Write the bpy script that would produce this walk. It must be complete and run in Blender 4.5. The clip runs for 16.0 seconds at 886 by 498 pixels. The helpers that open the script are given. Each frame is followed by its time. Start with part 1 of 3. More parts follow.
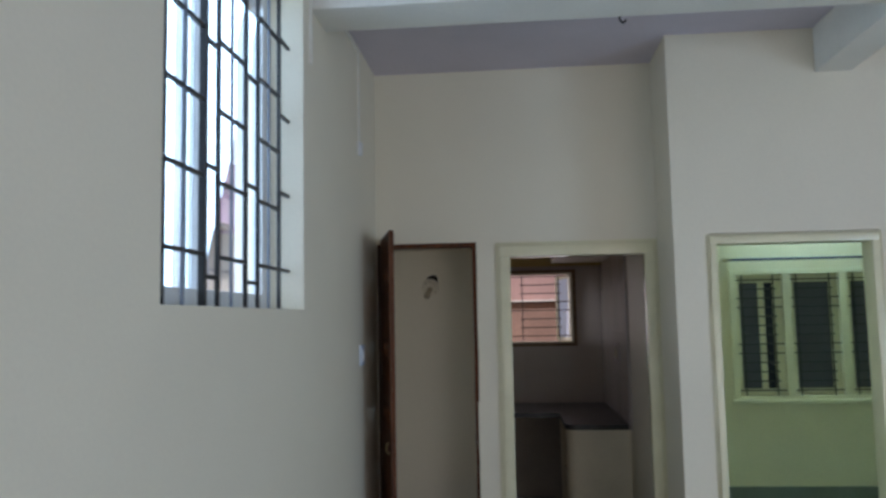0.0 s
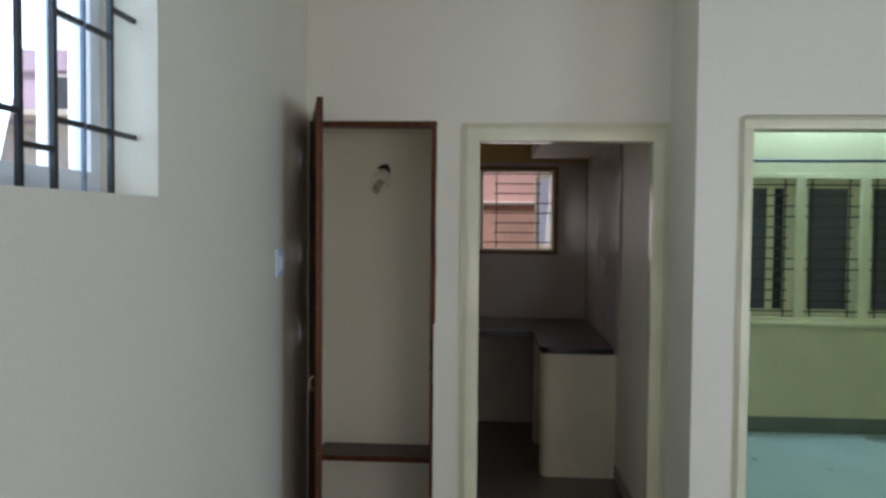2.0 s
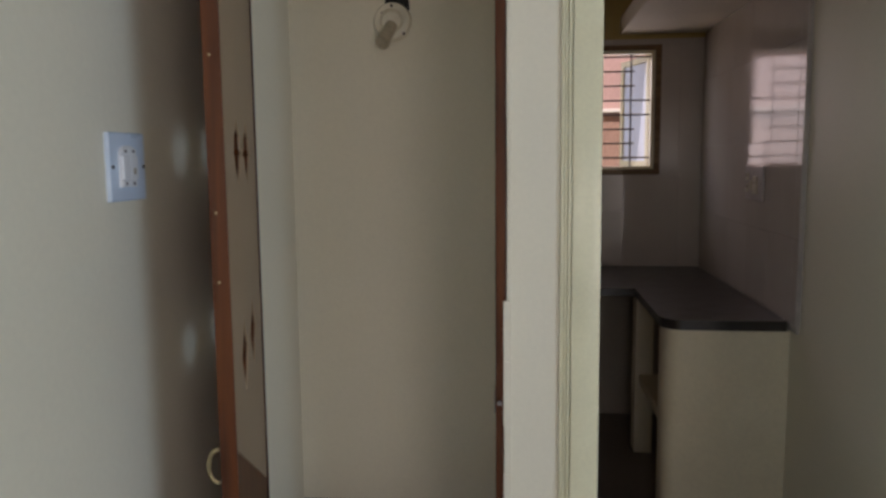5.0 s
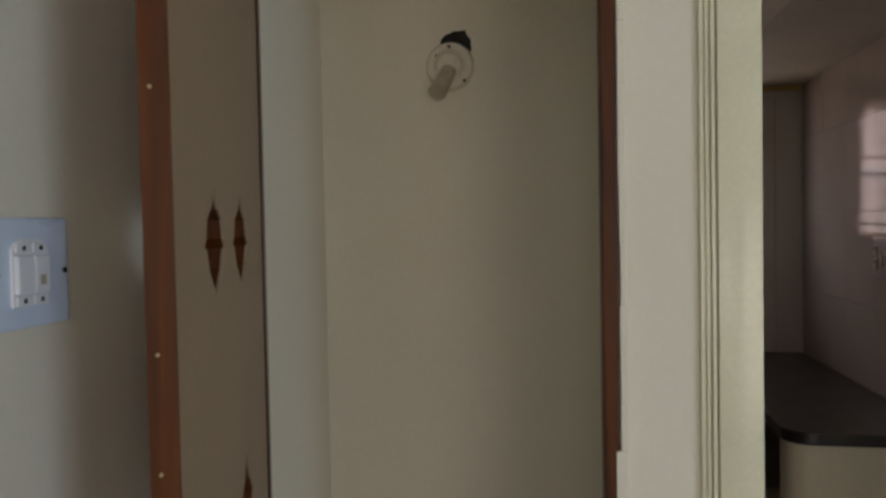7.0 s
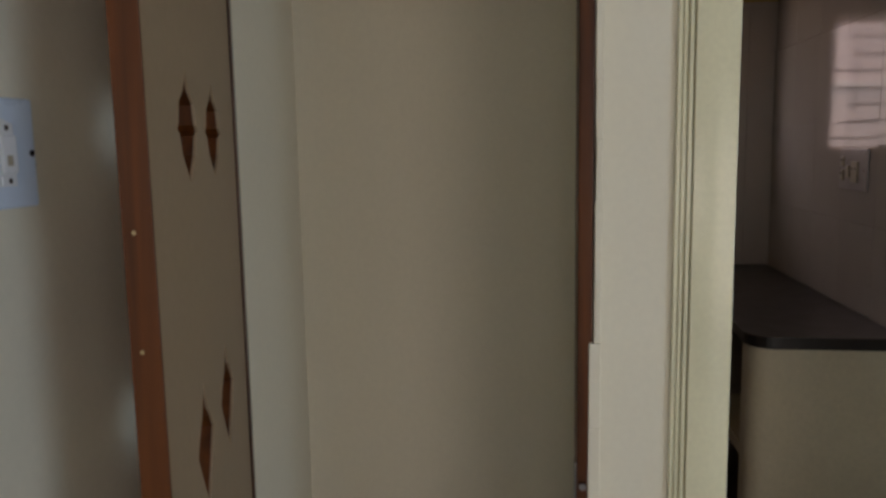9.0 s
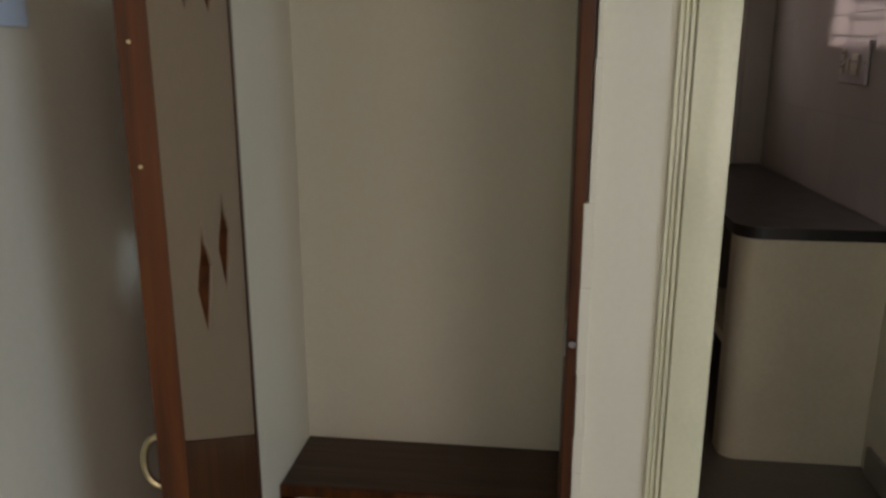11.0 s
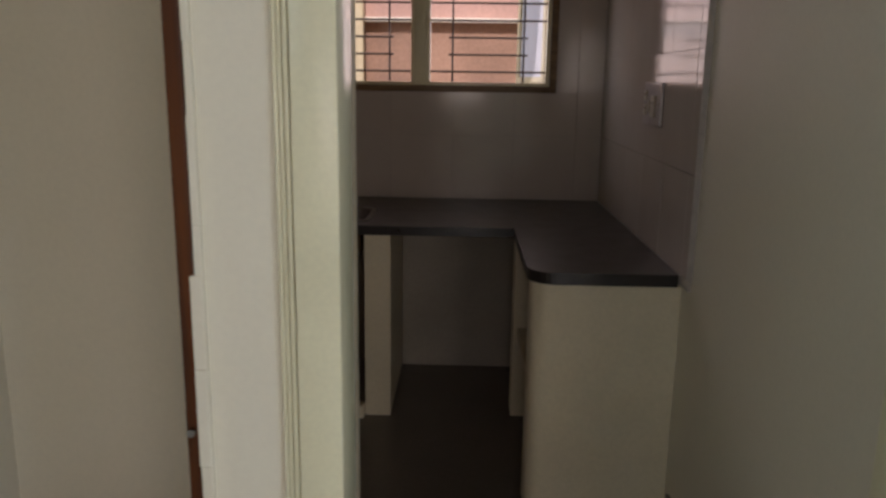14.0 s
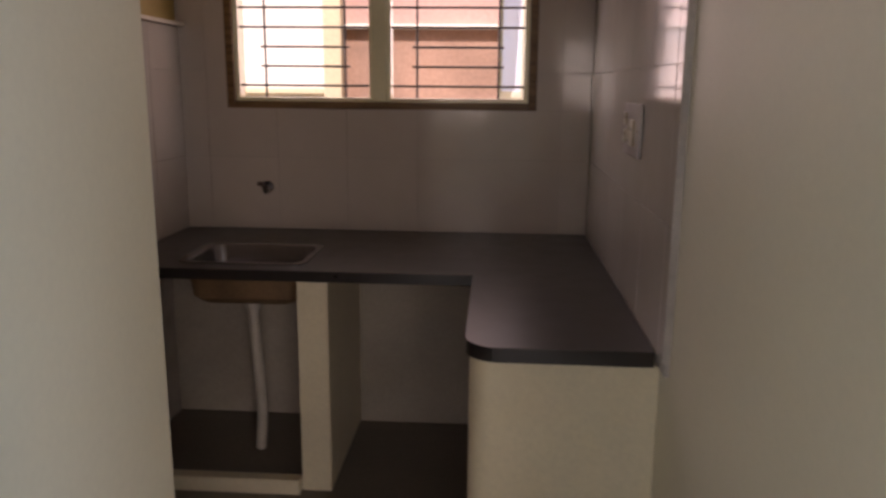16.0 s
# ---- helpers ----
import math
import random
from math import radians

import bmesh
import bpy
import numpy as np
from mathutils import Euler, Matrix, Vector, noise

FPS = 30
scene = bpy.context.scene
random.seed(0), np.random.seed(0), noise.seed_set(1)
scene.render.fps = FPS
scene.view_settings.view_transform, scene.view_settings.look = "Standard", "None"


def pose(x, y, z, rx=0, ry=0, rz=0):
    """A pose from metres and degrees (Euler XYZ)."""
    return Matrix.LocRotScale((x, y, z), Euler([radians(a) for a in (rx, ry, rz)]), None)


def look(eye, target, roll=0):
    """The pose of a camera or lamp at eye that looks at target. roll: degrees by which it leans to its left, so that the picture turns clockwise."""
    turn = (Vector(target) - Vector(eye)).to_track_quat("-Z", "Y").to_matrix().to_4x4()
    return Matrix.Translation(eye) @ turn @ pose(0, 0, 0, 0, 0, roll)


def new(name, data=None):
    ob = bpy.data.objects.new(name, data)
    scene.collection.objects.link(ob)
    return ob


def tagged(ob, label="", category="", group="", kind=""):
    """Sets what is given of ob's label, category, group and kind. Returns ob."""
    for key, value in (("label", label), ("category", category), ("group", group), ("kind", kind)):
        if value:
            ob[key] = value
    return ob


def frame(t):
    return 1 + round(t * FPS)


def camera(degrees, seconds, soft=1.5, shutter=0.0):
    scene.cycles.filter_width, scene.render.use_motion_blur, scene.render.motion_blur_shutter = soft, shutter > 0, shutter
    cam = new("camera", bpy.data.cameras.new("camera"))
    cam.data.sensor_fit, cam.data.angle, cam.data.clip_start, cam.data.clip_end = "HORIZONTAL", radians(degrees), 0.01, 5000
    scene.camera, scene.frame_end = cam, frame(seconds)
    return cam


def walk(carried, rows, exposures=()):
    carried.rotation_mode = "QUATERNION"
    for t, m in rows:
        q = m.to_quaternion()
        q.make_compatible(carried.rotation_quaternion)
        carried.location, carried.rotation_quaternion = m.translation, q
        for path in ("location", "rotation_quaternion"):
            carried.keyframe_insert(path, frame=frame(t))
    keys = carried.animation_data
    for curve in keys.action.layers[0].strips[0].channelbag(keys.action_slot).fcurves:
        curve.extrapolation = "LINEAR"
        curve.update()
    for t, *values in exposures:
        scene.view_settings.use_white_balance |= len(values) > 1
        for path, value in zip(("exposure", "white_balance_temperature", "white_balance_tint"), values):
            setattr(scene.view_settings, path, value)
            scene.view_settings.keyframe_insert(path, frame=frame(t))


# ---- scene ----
cam = camera(59.9, 16.0, soft=2.8, shutter=0.4)
PATH = [
    (0, (0.807, -4.569, 1.643), (0.632, -2.585, 1.823), -1.1),
    (0.5, (0.792, -4.371, 1.628), (0.749, -2.377, 1.781), -0.1),
    (1, (0.807, -4.104, 1.643), (0.843, -2.109, 1.778), 0.3),
    (1.5, (0.837, -3.869, 1.628), (0.85, -1.87, 1.59), 0.4),
    (2, (0.849, -3.558, 1.632), (0.729, -1.563, 1.559), 0.5),
    (2.5, (0.811, -3.281, 1.59), (0.645, -1.296, 1.41), 0.8),
    (3, (0.741, -2.955, 1.588), (0.645, -0.973, 1.343), 0.2),
    (5.5, (0.633, -1.447, 1.451), (0.342, 0.519, 1.22), -0.9),
    (6, (0.629, -1.296, 1.468), (0.218, 0.647, 1.226), -0.3),
    (6.5, (0.588, -1.224, 1.48), (0.169, 0.724, 1.305), -0.3),
    (7, (0.535, -1.172, 1.495), (0.201, 0.799, 1.433), -1.1),
    (7.5, (0.52, -1.162, 1.502), (0.226, 0.816, 1.494), -1.4),
    (8, (0.525, -1.168, 1.498), (0.259, 0.814, 1.539), -1.7),
    (8.5, (0.528, -1.168, 1.481), (0.263, 0.812, 1.381), -1.6),
    (9, (0.526, -1.173, 1.456), (0.266, 0.792, 1.19), -1.0),
    (9.5, (0.524, -1.182, 1.434), (0.268, 0.768, 1.072), -0.5),
    (10, (0.517, -1.192, 1.412), (0.267, 0.739, 0.953), 0.0),
    (12.5, (0.538, -1.132, 1.357), (0.406, 0.8, 0.854), -1.5),
    (13, (0.631, -1.091, 1.385), (0.602, 0.856, 0.931), -1.0),
    (13.5, (0.803, -1.046, 1.405), (0.813, 0.91, 0.988), -0.4),
    (14, (0.963, -1.014, 1.419), (0.917, 0.939, 0.989), 0.8),
    (14.5, (1.053, -0.931, 1.416), (1.002, 1.02, 0.977), 1.3),
    (15, (1.142, -0.757, 1.425), (1.14, 1.194, 0.987), 2.5),
    (15.5, (1.196, -0.638, 1.446), (1.221, 1.315, 1.013), 2.6),
    (16, (1.243, -0.48, 1.467), (1.115, 1.472, 1.049), 0.5),
]
walk(cam, [(t, look(e, g, r)) for t, e, g, r in PATH],
     exposures=[(0.0, -0.70, 5750, 18), (1.5, -0.58, 5800, 18), (3.0, -0.15, 5900, 20), (5.5, -0.03, 6300, 20),
                (8.0, -0.22, 6500, 20), (12.5, -0.15, 6600, 19), (14.0, -0.05, 6500, 21), (15.0, 0.2, 6600, 23), (16.0, 0.68, 6750, 28)])

# ---------------------------------------------------------------- light
world = bpy.data.worlds.new("sky")
scene.world = world
world.use_nodes = True
wn = world.node_tree
sky = wn.nodes.new("ShaderNodeTexSky")
sky.sky_type = 'NISHITA'
sky.sun_disc = False
sky.sun_elevation = radians(56)
sky.sun_rotation = radians(185)
wn.links.new(sky.outputs[0], wn.nodes["Background"].inputs[0])
wn.nodes["Background"].inputs[1].default_value = 0.15


def lamp(name, kind, m, energy, color, **kw):
    d = bpy.data.lights.new(name, kind)
    d.energy, d.color = energy, color
    if kind == 'AREA':
        d.shape, d.size, d.size_y = 'RECTANGLE', kw["w"], kw["h"]
    if kind == 'SUN':
        d.angle = radians(kw["angle"])
    ob = new(name, d)
    ob.matrix_world = m
    return ob


lamp("sun", 'SUN', look((-0.5, -6, 9), (0, 0, 0)), 5.0, (1.0, 0.95, 0.88), angle=3)
DAY = (0.58, 0.82, 1.0)
lamp("side_window_daylight", 'AREA', look((-0.30, -2.21, 2.3), (1, -2.21, 2.0)), 24, DAY, w=1.15, h=1.2)
lamp("balcony_daylight", 'AREA', look((5.35, -4.2, 1.35), (0, -4.2, 1.35)), 94, DAY, w=1.9, h=1.9)
lamp("entrance_daylight", 'AREA', look((3.4, -6.5, 1.25), (2.4, 0, 1.25)), 50, (1.0, 0.90, 0.77), w=2.2, h=2.2)
# unseen source, added as fill for the kitchen counter front
lamp("rear_fill_daylight", 'AREA', look((0.72, -6.5, 1.62), (0.95, 0, 1.2)), 12, (1.0, 0.89, 0.78), w=1.05, h=1.0)
lamp("kitchen_window_daylight", 'AREA', look((0.75, 3.04, 1.72), (0.77, 0, 1.2)), 2.8, (1.0, 0.88, 0.84), w=1.2, h=0.62)


# ---------------------------------------------------------------- materials
def mat(name, base, rough=0.6, var=0.08, scale=3.0, fine=60.0, bump=0.05, metal=0.0, tint=None, coat=0.0, rnd=0.0):
    """Plain surface with slow stains, fine grain and a slight relief, in object metres."""
    m = bpy.data.materials.new(name)
    m.use_nodes = True
    nt = m.node_tree
    L, N = nt.links, nt.nodes
    b = N["Principled BSDF"]
    tc = N.new("ShaderNodeNewGeometry")
    n1 = N.new("ShaderNodeTexNoise")
    n1.inputs["Scale"].default_value = scale
    n1.inputs["Detail"].default_value = 5
    n2 = N.new("ShaderNodeTexNoise")
    n2.inputs["Scale"].default_value = fine
    n2.inputs["Detail"].default_value = 3
    L.new(tc.outputs["Position"], n1.inputs["Vector"])
    L.new(tc.outputs["Position"], n2.inputs["Vector"])
    r = N.new("ShaderNodeValToRGB")
    t = tint or tuple(c * (1 - 2.2 * var) for c in base)
    r.color_ramp.elements[0].position, r.color_ramp.elements[1].position = 0.3, 0.62
    r.color_ramp.elements[0].color, r.color_ramp.elements[1].color = (*t, 1), (*base, 1)
    L.new(n1.outputs[0], r.inputs[0])
    mx = N.new("ShaderNodeMixRGB")
    mx.blend_type = 'MULTIPLY'
    mx.inputs[0].default_value = min(1.0, var * 3)
    L.new(r.outputs[0], mx.inputs[1])
    L.new(n2.outputs[0], mx.inputs[2])
    gain = N.new("ShaderNodeMixRGB")
    gain.blend_type = 'MULTIPLY'
    gain.inputs[0].default_value = 1.0
    k = 1 + min(1.0, var * 3) * 0.5
    gain.inputs[2].default_value = (k, k, k, 1)
    L.new(mx.outputs[0], gain.inputs[1])
    out = gain.outputs[0]
    if rnd:
        oi = N.new("ShaderNodeObjectInfo")
        mr = N.new("ShaderNodeMapRange")
        mr.inputs[3].default_value, mr.inputs[4].default_value = 1 - rnd, 1 + rnd
        L.new(oi.outputs["Random"], mr.inputs[0])
        g2 = N.new("ShaderNodeMixRGB")
        g2.blend_type = 'MULTIPLY'
        g2.inputs[0].default_value = 1.0
        L.new(out, g2.inputs[1])
        L.new(mr.outputs[0], g2.inputs[2])
        out = g2.outputs[0]
    L.new(out, b.inputs["Base Color"])
    rr = N.new("ShaderNodeMapRange")
    rr.inputs[3].default_value, rr.inputs[4].default_value = max(0.03, rough - 0.08), min(1, rough + 0.08)
    L.new(n1.outputs[0], rr.inputs[0])
    L.new(rr.outputs[0], b.inputs["Roughness"])
    b.inputs["Metallic"].default_value = metal
    b.inputs["Coat Weight"].default_value = coat
    if bump:
        bp = N.new("ShaderNodeBump")
        bp.inputs["Strength"].default_value = bump
        bp.inputs["Distance"].default_value = 0.004
        L.new(n2.outputs[0], bp.inputs["Height"])
        L.new(bp.outputs[0], b.inputs["Normal"])
    return m


def wood(name, dark, light, rough=0.3, axis=2):
    m = bpy.data.materials.new(name)
    m.use_nodes = True
    L, N = m.node_tree.links, m.node_tree.nodes
    b = N["Principled BSDF"]
    g = N.new("ShaderNodeNewGeometry")
    mp = N.new("ShaderNodeMapping")
    s = [28.0, 28.0, 28.0]
    s[axis] = 1.6
    mp.inputs["Scale"].default_value = s
    n = N.new("ShaderNodeTexNoise")
    n.inputs["Scale"].default_value = 1.5
    n.inputs["Detail"].default_value = 6
    n.inputs["Distortion"].default_value = 0.6
    r = N.new("ShaderNodeValToRGB")
    r.color_ramp.elements[0].position, r.color_ramp.elements[1].position = 0.32, 0.68
    r.color_ramp.elements[0].color, r.color_ramp.elements[1].color = (*dark, 1), (*light, 1)
    L.new(g.outputs["Position"], mp.inputs[0])
    L.new(mp.outputs[0], n.inputs["Vector"])
    L.new(n.outputs[0], r.inputs[0])
    L.new(r.outputs[0], b.inputs["Base Color"])
    b.inputs["Roughness"].default_value = rough
    b.inputs["Specular IOR Level"].default_value = 0.25
    bp = N.new("ShaderNodeBump")
    bp.inputs["Strength"].default_value = 0.08
    bp.inputs["Distance"].default_value = 0.003
    L.new(n.outputs[0], bp.inputs["Height"])
    L.new(bp.outputs[0], b.inputs["Normal"])
    return m


def glow(name, color, strength):
    m = bpy.data.materials.new(name)
    m.use_nodes = True
    b = m.node_tree.nodes["Principled BSDF"]
    b.inputs["Base Color"].default_value = (*color, 1)
    b.inputs["Emission Color"].default_value = (*color, 1)
    b.inputs["Emission Strength"].default_value = strength
    return m


def glass(name, rough=0.02):
    m = bpy.data.materials.new(name)
    m.use_nodes = True
    b = m.node_tree.nodes["Principled BSDF"]
    b.inputs["Base Color"].default_value = (0.95, 0.98, 0.97, 1)
    b.inputs["Transmission Weight"].default_value = 1.0
    b.inputs["Roughness"].default_value = rough
    b.inputs["IOR"].default_value = 1.45
    return m


CREAM = mat("cream_wall_paint", (0.76, 0.70, 0.55), 0.55, 0.03, 1.1, 90, 0.02)
CEIL = mat("lilac_ceiling_paint", (0.62, 0.57, 0.62), 0.8, 0.05, 1.5, 70, 0.06)
BEAMP = mat("white_beam_paint", (0.78, 0.76, 0.68), 0.6, 0.05, 1.5, 80, 0.05)
GREEN = mat("green_wall_paint", (0.72, 0.65, 0.42), 0.6, 0.05, 1.2, 80, 0.04)
MUSTARD = mat("mustard_wall_paint", (0.5, 0.36, 0.12), 0.6, 0.08, 1.5, 80, 0.05)
LOFT = mat("loft_whitewash", (0.72, 0.66, 0.56), 0.7, 0.08, 2.0, 60, 0.08)
FRAME = mat("cream_gloss_enamel", (0.76, 0.71, 0.48), 0.22, 0.05, 4.0, 120, 0.03)
PLINTH = mat("counter_side_paint", (0.74, 0.66, 0.48), 0.45, 0.06, 2.0, 80, 0.05)
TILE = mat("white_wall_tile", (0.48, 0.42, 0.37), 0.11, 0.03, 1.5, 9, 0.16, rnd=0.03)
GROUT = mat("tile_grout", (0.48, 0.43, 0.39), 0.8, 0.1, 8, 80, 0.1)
GRANITE = mat("black_granite", (0.042, 0.035, 0.032), 0.33, 0.12, 12, 320, 0.02)
GRANEDGE = mat("polished_granite_edge", (0.018, 0.015, 0.015), 0.3, 0.08, 30, 200, 0.01)
FLOORK = mat("grey_brown_floor_tile", (0.17, 0.145, 0.12), 0.35, 0.12, 2.5, 60, 0.02)
FLOORM = mat("main_floor_tile", (0.42, 0.42, 0.40), 0.3, 0.06, 2.0, 60, 0.02)
FLOORB = mat("bedroom_floor_tile", (0.42, 0.52, 0.52), 0.3, 0.06, 1.4, 60, 0.015)
SKIRTB = mat("grey_green_skirting", (0.17, 0.19, 0.15), 0.35, 0.1, 3, 70, 0.02)
SKIRTK = mat("grey_skirting", (0.3, 0.27, 0.23), 0.35, 0.1, 3, 70, 0.02)
BROWN = wood("polished_brown_wood", (0.040, 0.010, 0.002), (0.115, 0.032, 0.005), 0.45)
DARKW = wood("dark_brown_stain", (0.035, 0.016, 0.009), (0.085, 0.04, 0.022), 0.3)
LAMIN = mat("beige_laminate", (0.31, 0.22, 0.14), 0.45, 0.06, 2.5, 90, 0.03)
SHELFM = wood("dark_brown_stone_shelf", (0.05, 0.025, 0.016), (0.09, 0.05, 0.032), 0.3, 0)
IRON = mat("black_grille_iron", (0.02, 0.022, 0.024), 0.4, 0.2, 20, 200, 0.05)
GREYBAR = mat("blue_grey_bar_paint", (0.22, 0.26, 0.33), 0.45, 0.1, 20, 200, 0.03)
SOCKPL = mat("aged_socket_plate", (0.50, 0.44, 0.42), 0.2, 0.05, 8, 60, 0.0)
IRONK = mat("brown_grille_iron", (0.06, 0.03, 0.025), 0.4, 0.2, 20, 200, 0.05)
WFRAME = wood("brown_window_wood", (0.10, 0.055, 0.025), (0.22, 0.13, 0.06), 0.35, 0)
ALU = mat("white_aluminium", (0.75, 0.76, 0.76), 0.35, 0.03, 6, 60, 0.02)
PLASTIC = mat("white_switch_plastic", (0.74, 0.74, 0.74), 0.3, 0.03, 6, 60, 0.0)
PLATE = mat("blue_white_switch_plate", (0.60, 0.68, 0.78), 0.28, 0.03, 6, 60, 0.0)
IVORY = mat("ivory_lamp_holder", (0.72, 0.66, 0.52), 0.4, 0.05, 20, 90, 0.02)
SOCKETM = mat("aged_bakelite", (0.46, 0.39, 0.28), 0.4, 0.1, 30, 90, 0.02)
BLACK = mat("black_void", (0.012, 0.011, 0.010), 0.8, 0.1, 30, 90, 0.1)
DARKP = mat("dark_brown_plastic", (0.05, 0.025, 0.02), 0.4, 0.1, 30, 90, 0.0)
STEEL = mat("stainless_steel", (0.25, 0.24, 0.24), 0.22, 0.05, 12, 200, 0.01, metal=1.0)
PVC = mat("white_pvc", (0.5, 0.46, 0.4), 0.4, 0.06, 10, 90, 0.0)
MESH = mat("grey_window_panel", (0.085, 0.085, 0.10), 0.55, 0.08, 6, 200, 0.05)
DARKG = mat("dark_window_panel", (0.02, 0.02, 0.035), 0.25, 0.08, 6, 200, 0.02)
PINK = mat("pink_house_wall", (0.50, 0.31, 0.26), 0.8, 0.1, 1.5, 40, 0.2)
PALE = mat("pale_house_wall", (0.78, 0.70, 0.60), 0.8, 0.1, 1.5, 40, 0.2)
DUSKY = mat("brown_pink_plaster", (0.40, 0.24, 0.17), 0.85, 0.14, 2.0, 40, 0.2)
OCHRE = mat("yellow_lime_paint", (0.60, 0.50, 0.33), 0.75, 0.1, 2.0, 40, 0.1)
LILAC = mat("lilac_pink_plaster", (0.66, 0.50, 0.62), 0.8, 0.1, 0.8, 20, 0.1)
EARTH = mat("bare_ground", (0.3, 0.26, 0.2), 0.9, 0.15, 1.0, 30, 0.3)
GLASS = glass("clear_glass")
FROST = mat("frosted_bluish_glass", (0.62, 0.68, 0.80), 0.3, 0.04, 3, 40, 0.03)
# plaster darkened in its colour to stand for shade under the worktop
BAY = mat("under_counter_shade_plaster", (0.42, 0.37, 0.30), 0.7, 0.08, 3, 60, 0.06)
HAZE = glow("bright_white_sky", (0.90, 0.93, 1.0), 1.7)
TUBE = glow("tube_light_glow", (0.64, 0.98, 1.0), 320.0)
RODM = mat("blue_black_rod", (0.03, 0.04, 0.07), 0.3, 0.1, 20, 90, 0.0, metal=0.6)
BRASS = mat("worn_brass", (0.5, 0.42, 0.25), 0.35, 0.1, 20, 90, 0.02, metal=1.0)


# ---------------------------------------------------------------- builders
def box(bm, x0, x1, y0, y1, z0, z1, bevel=0.0):
    v = [bm.verts.new((x, y, z)) for x in (x0, x1) for y in (y0, y1) for z in (z0, z1)]
    fs = []
    for q in ((0, 1, 3, 2), (4, 6, 7, 5), (0, 4, 5, 1), (2, 3, 7, 6), (0, 2, 6, 4), (1, 5, 7, 3)):
        fs.append(bm.faces.new([v[i] for i in q]))
    if bevel:
        es = list({e for f in fs for e in f.edges})
        bmesh.ops.bevel(bm, geom=es, offset=bevel, segments=2, affect='EDGES', profile=0.6)
    return bm


def boxes(*bs, bevel=0.0):
    bm = bmesh.new()
    for b in bs:
        box(bm, *b, bevel=bevel)
    return bm


def cyl(bm, p, q, r, r2=None, n=14, cap=True):
    p, q = Vector(p), Vector(q)
    d = q - p
    m = Matrix.Translation((p + q) / 2) @ d.to_track_quat("Z", "Y").to_matrix().to_4x4()
    bmesh.ops.create_cone(bm, cap_ends=cap, segments=n, radius1=r, radius2=r if r2 is None else r2, depth=d.length, matrix=m)
    return bm


def rod(points, r, n=8):
    bm = bmesh.new()
    for a, b in zip(points, points[1:]):
        cyl(bm, a, b, r, n=n)
    return bm


def prism(loop, holes, depth):
    """A slab in its own x-z plane, with holes through it, from y=0 to y=depth."""
    bm = bmesh.new()
    edges = []
    for ring in (loop, *holes):
        vs = [bm.verts.new((x, 0, z)) for x, z in ring]
        edges += [bm.edges.new((vs[i], vs[(i + 1) % len(vs)])) for i in range(len(vs))]
    bmesh.ops.triangle_fill(bm, edges=edges, use_beauty=True, use_dissolve=False)
    ex = bmesh.ops.extrude_face_region(bm, geom=list(bm.faces))
    bmesh.ops.translate(bm, verts=[g for g in ex["geom"] if isinstance(g, bmesh.types.BMVert)], vec=(0, depth, 0))
    return bm


def mesh_of(name, bm, material, smooth=False):
    bmesh.ops.recalc_face_normals(bm, faces=bm.faces)
    me = bpy.data.meshes.new(name)
    bm.to_mesh(me)
    bm.free()
    me.materials.append(material)
    if smooth:
        for p in me.polygons:
            p.use_smooth = True
        me.set_sharp_from_angle(angle=radians(40))
    return me


def solid(name, bm, material, label="", category="", kind="", group="", smooth=False):
    return tagged(new(name, mesh_of(name, bm, material, smooth)), label, category, group, kind)


def part(name, bm, material, parent, label="", smooth=False):
    ob = new(name, mesh_of(name, bm, material, smooth))
    ob.parent = parent
    if label:
        ob["label"] = label
    return ob


def thing(name, label, category, at=(0, 0, 0), kind="", group="", rz=0):
    ob = new(name)
    ob.empty_display_size = 0.1
    ob.matrix_world = pose(*at, 0, 0, rz)
    return tagged(ob, label, category, group, kind)


def pierced(axis, a0, a1, u0, u1, z0, z1, holes):
    """A wall across axis 'x' or 'y', a0..a1 thick, u0..u1 long, with rectangular holes (u0, u1, z0, z1)."""
    us = sorted({u0, u1, *[h[i] for h in holes for i in (0, 1)]})
    zs = sorted({z0, z1, *[h[i] for h in holes for i in (2, 3)]})
    bm = bmesh.new()
    cell = {}
    for i in range(len(us) - 1):
        for j in range(len(zs) - 1):
            um, zm = (us[i] + us[i + 1]) / 2, (zs[j] + zs[j + 1]) / 2
            cell[i, j] = not any(h[0] < um < h[1] and h[2] < zm < h[3] for h in holes)

    def P(a, u, z):
        return (a, u, z) if axis == "x" else (u, a, z)

    def quad(*ps):
        bm.faces.new([bm.verts.new(p) for p in ps])
    for (i, j), full in cell.items():
        if not full:
            continue
        ua, ub, za, zb = us[i], us[i + 1], zs[j], zs[j + 1]
        for a in (a0, a1):
            quad(P(a, ua, za), P(a, ub, za), P(a, ub, zb), P(a, ua, zb))
        for di, dj, (p, q) in ((-1, 0, ((ua, za), (ua, zb))), (1, 0, ((ub, za), (ub, zb))),
                               (0, -1, ((ua, za), (ub, za))), (0, 1, ((ua, zb), (ub, zb)))):
            if not cell.get((i + di, j + dj), False):
                quad(P(a0, *p), P(a1, *p), P(a1, *q), P(a0, *q))
    bmesh.ops.remove_doubles(bm, verts=bm.verts, dist=1e-5)
    return bm


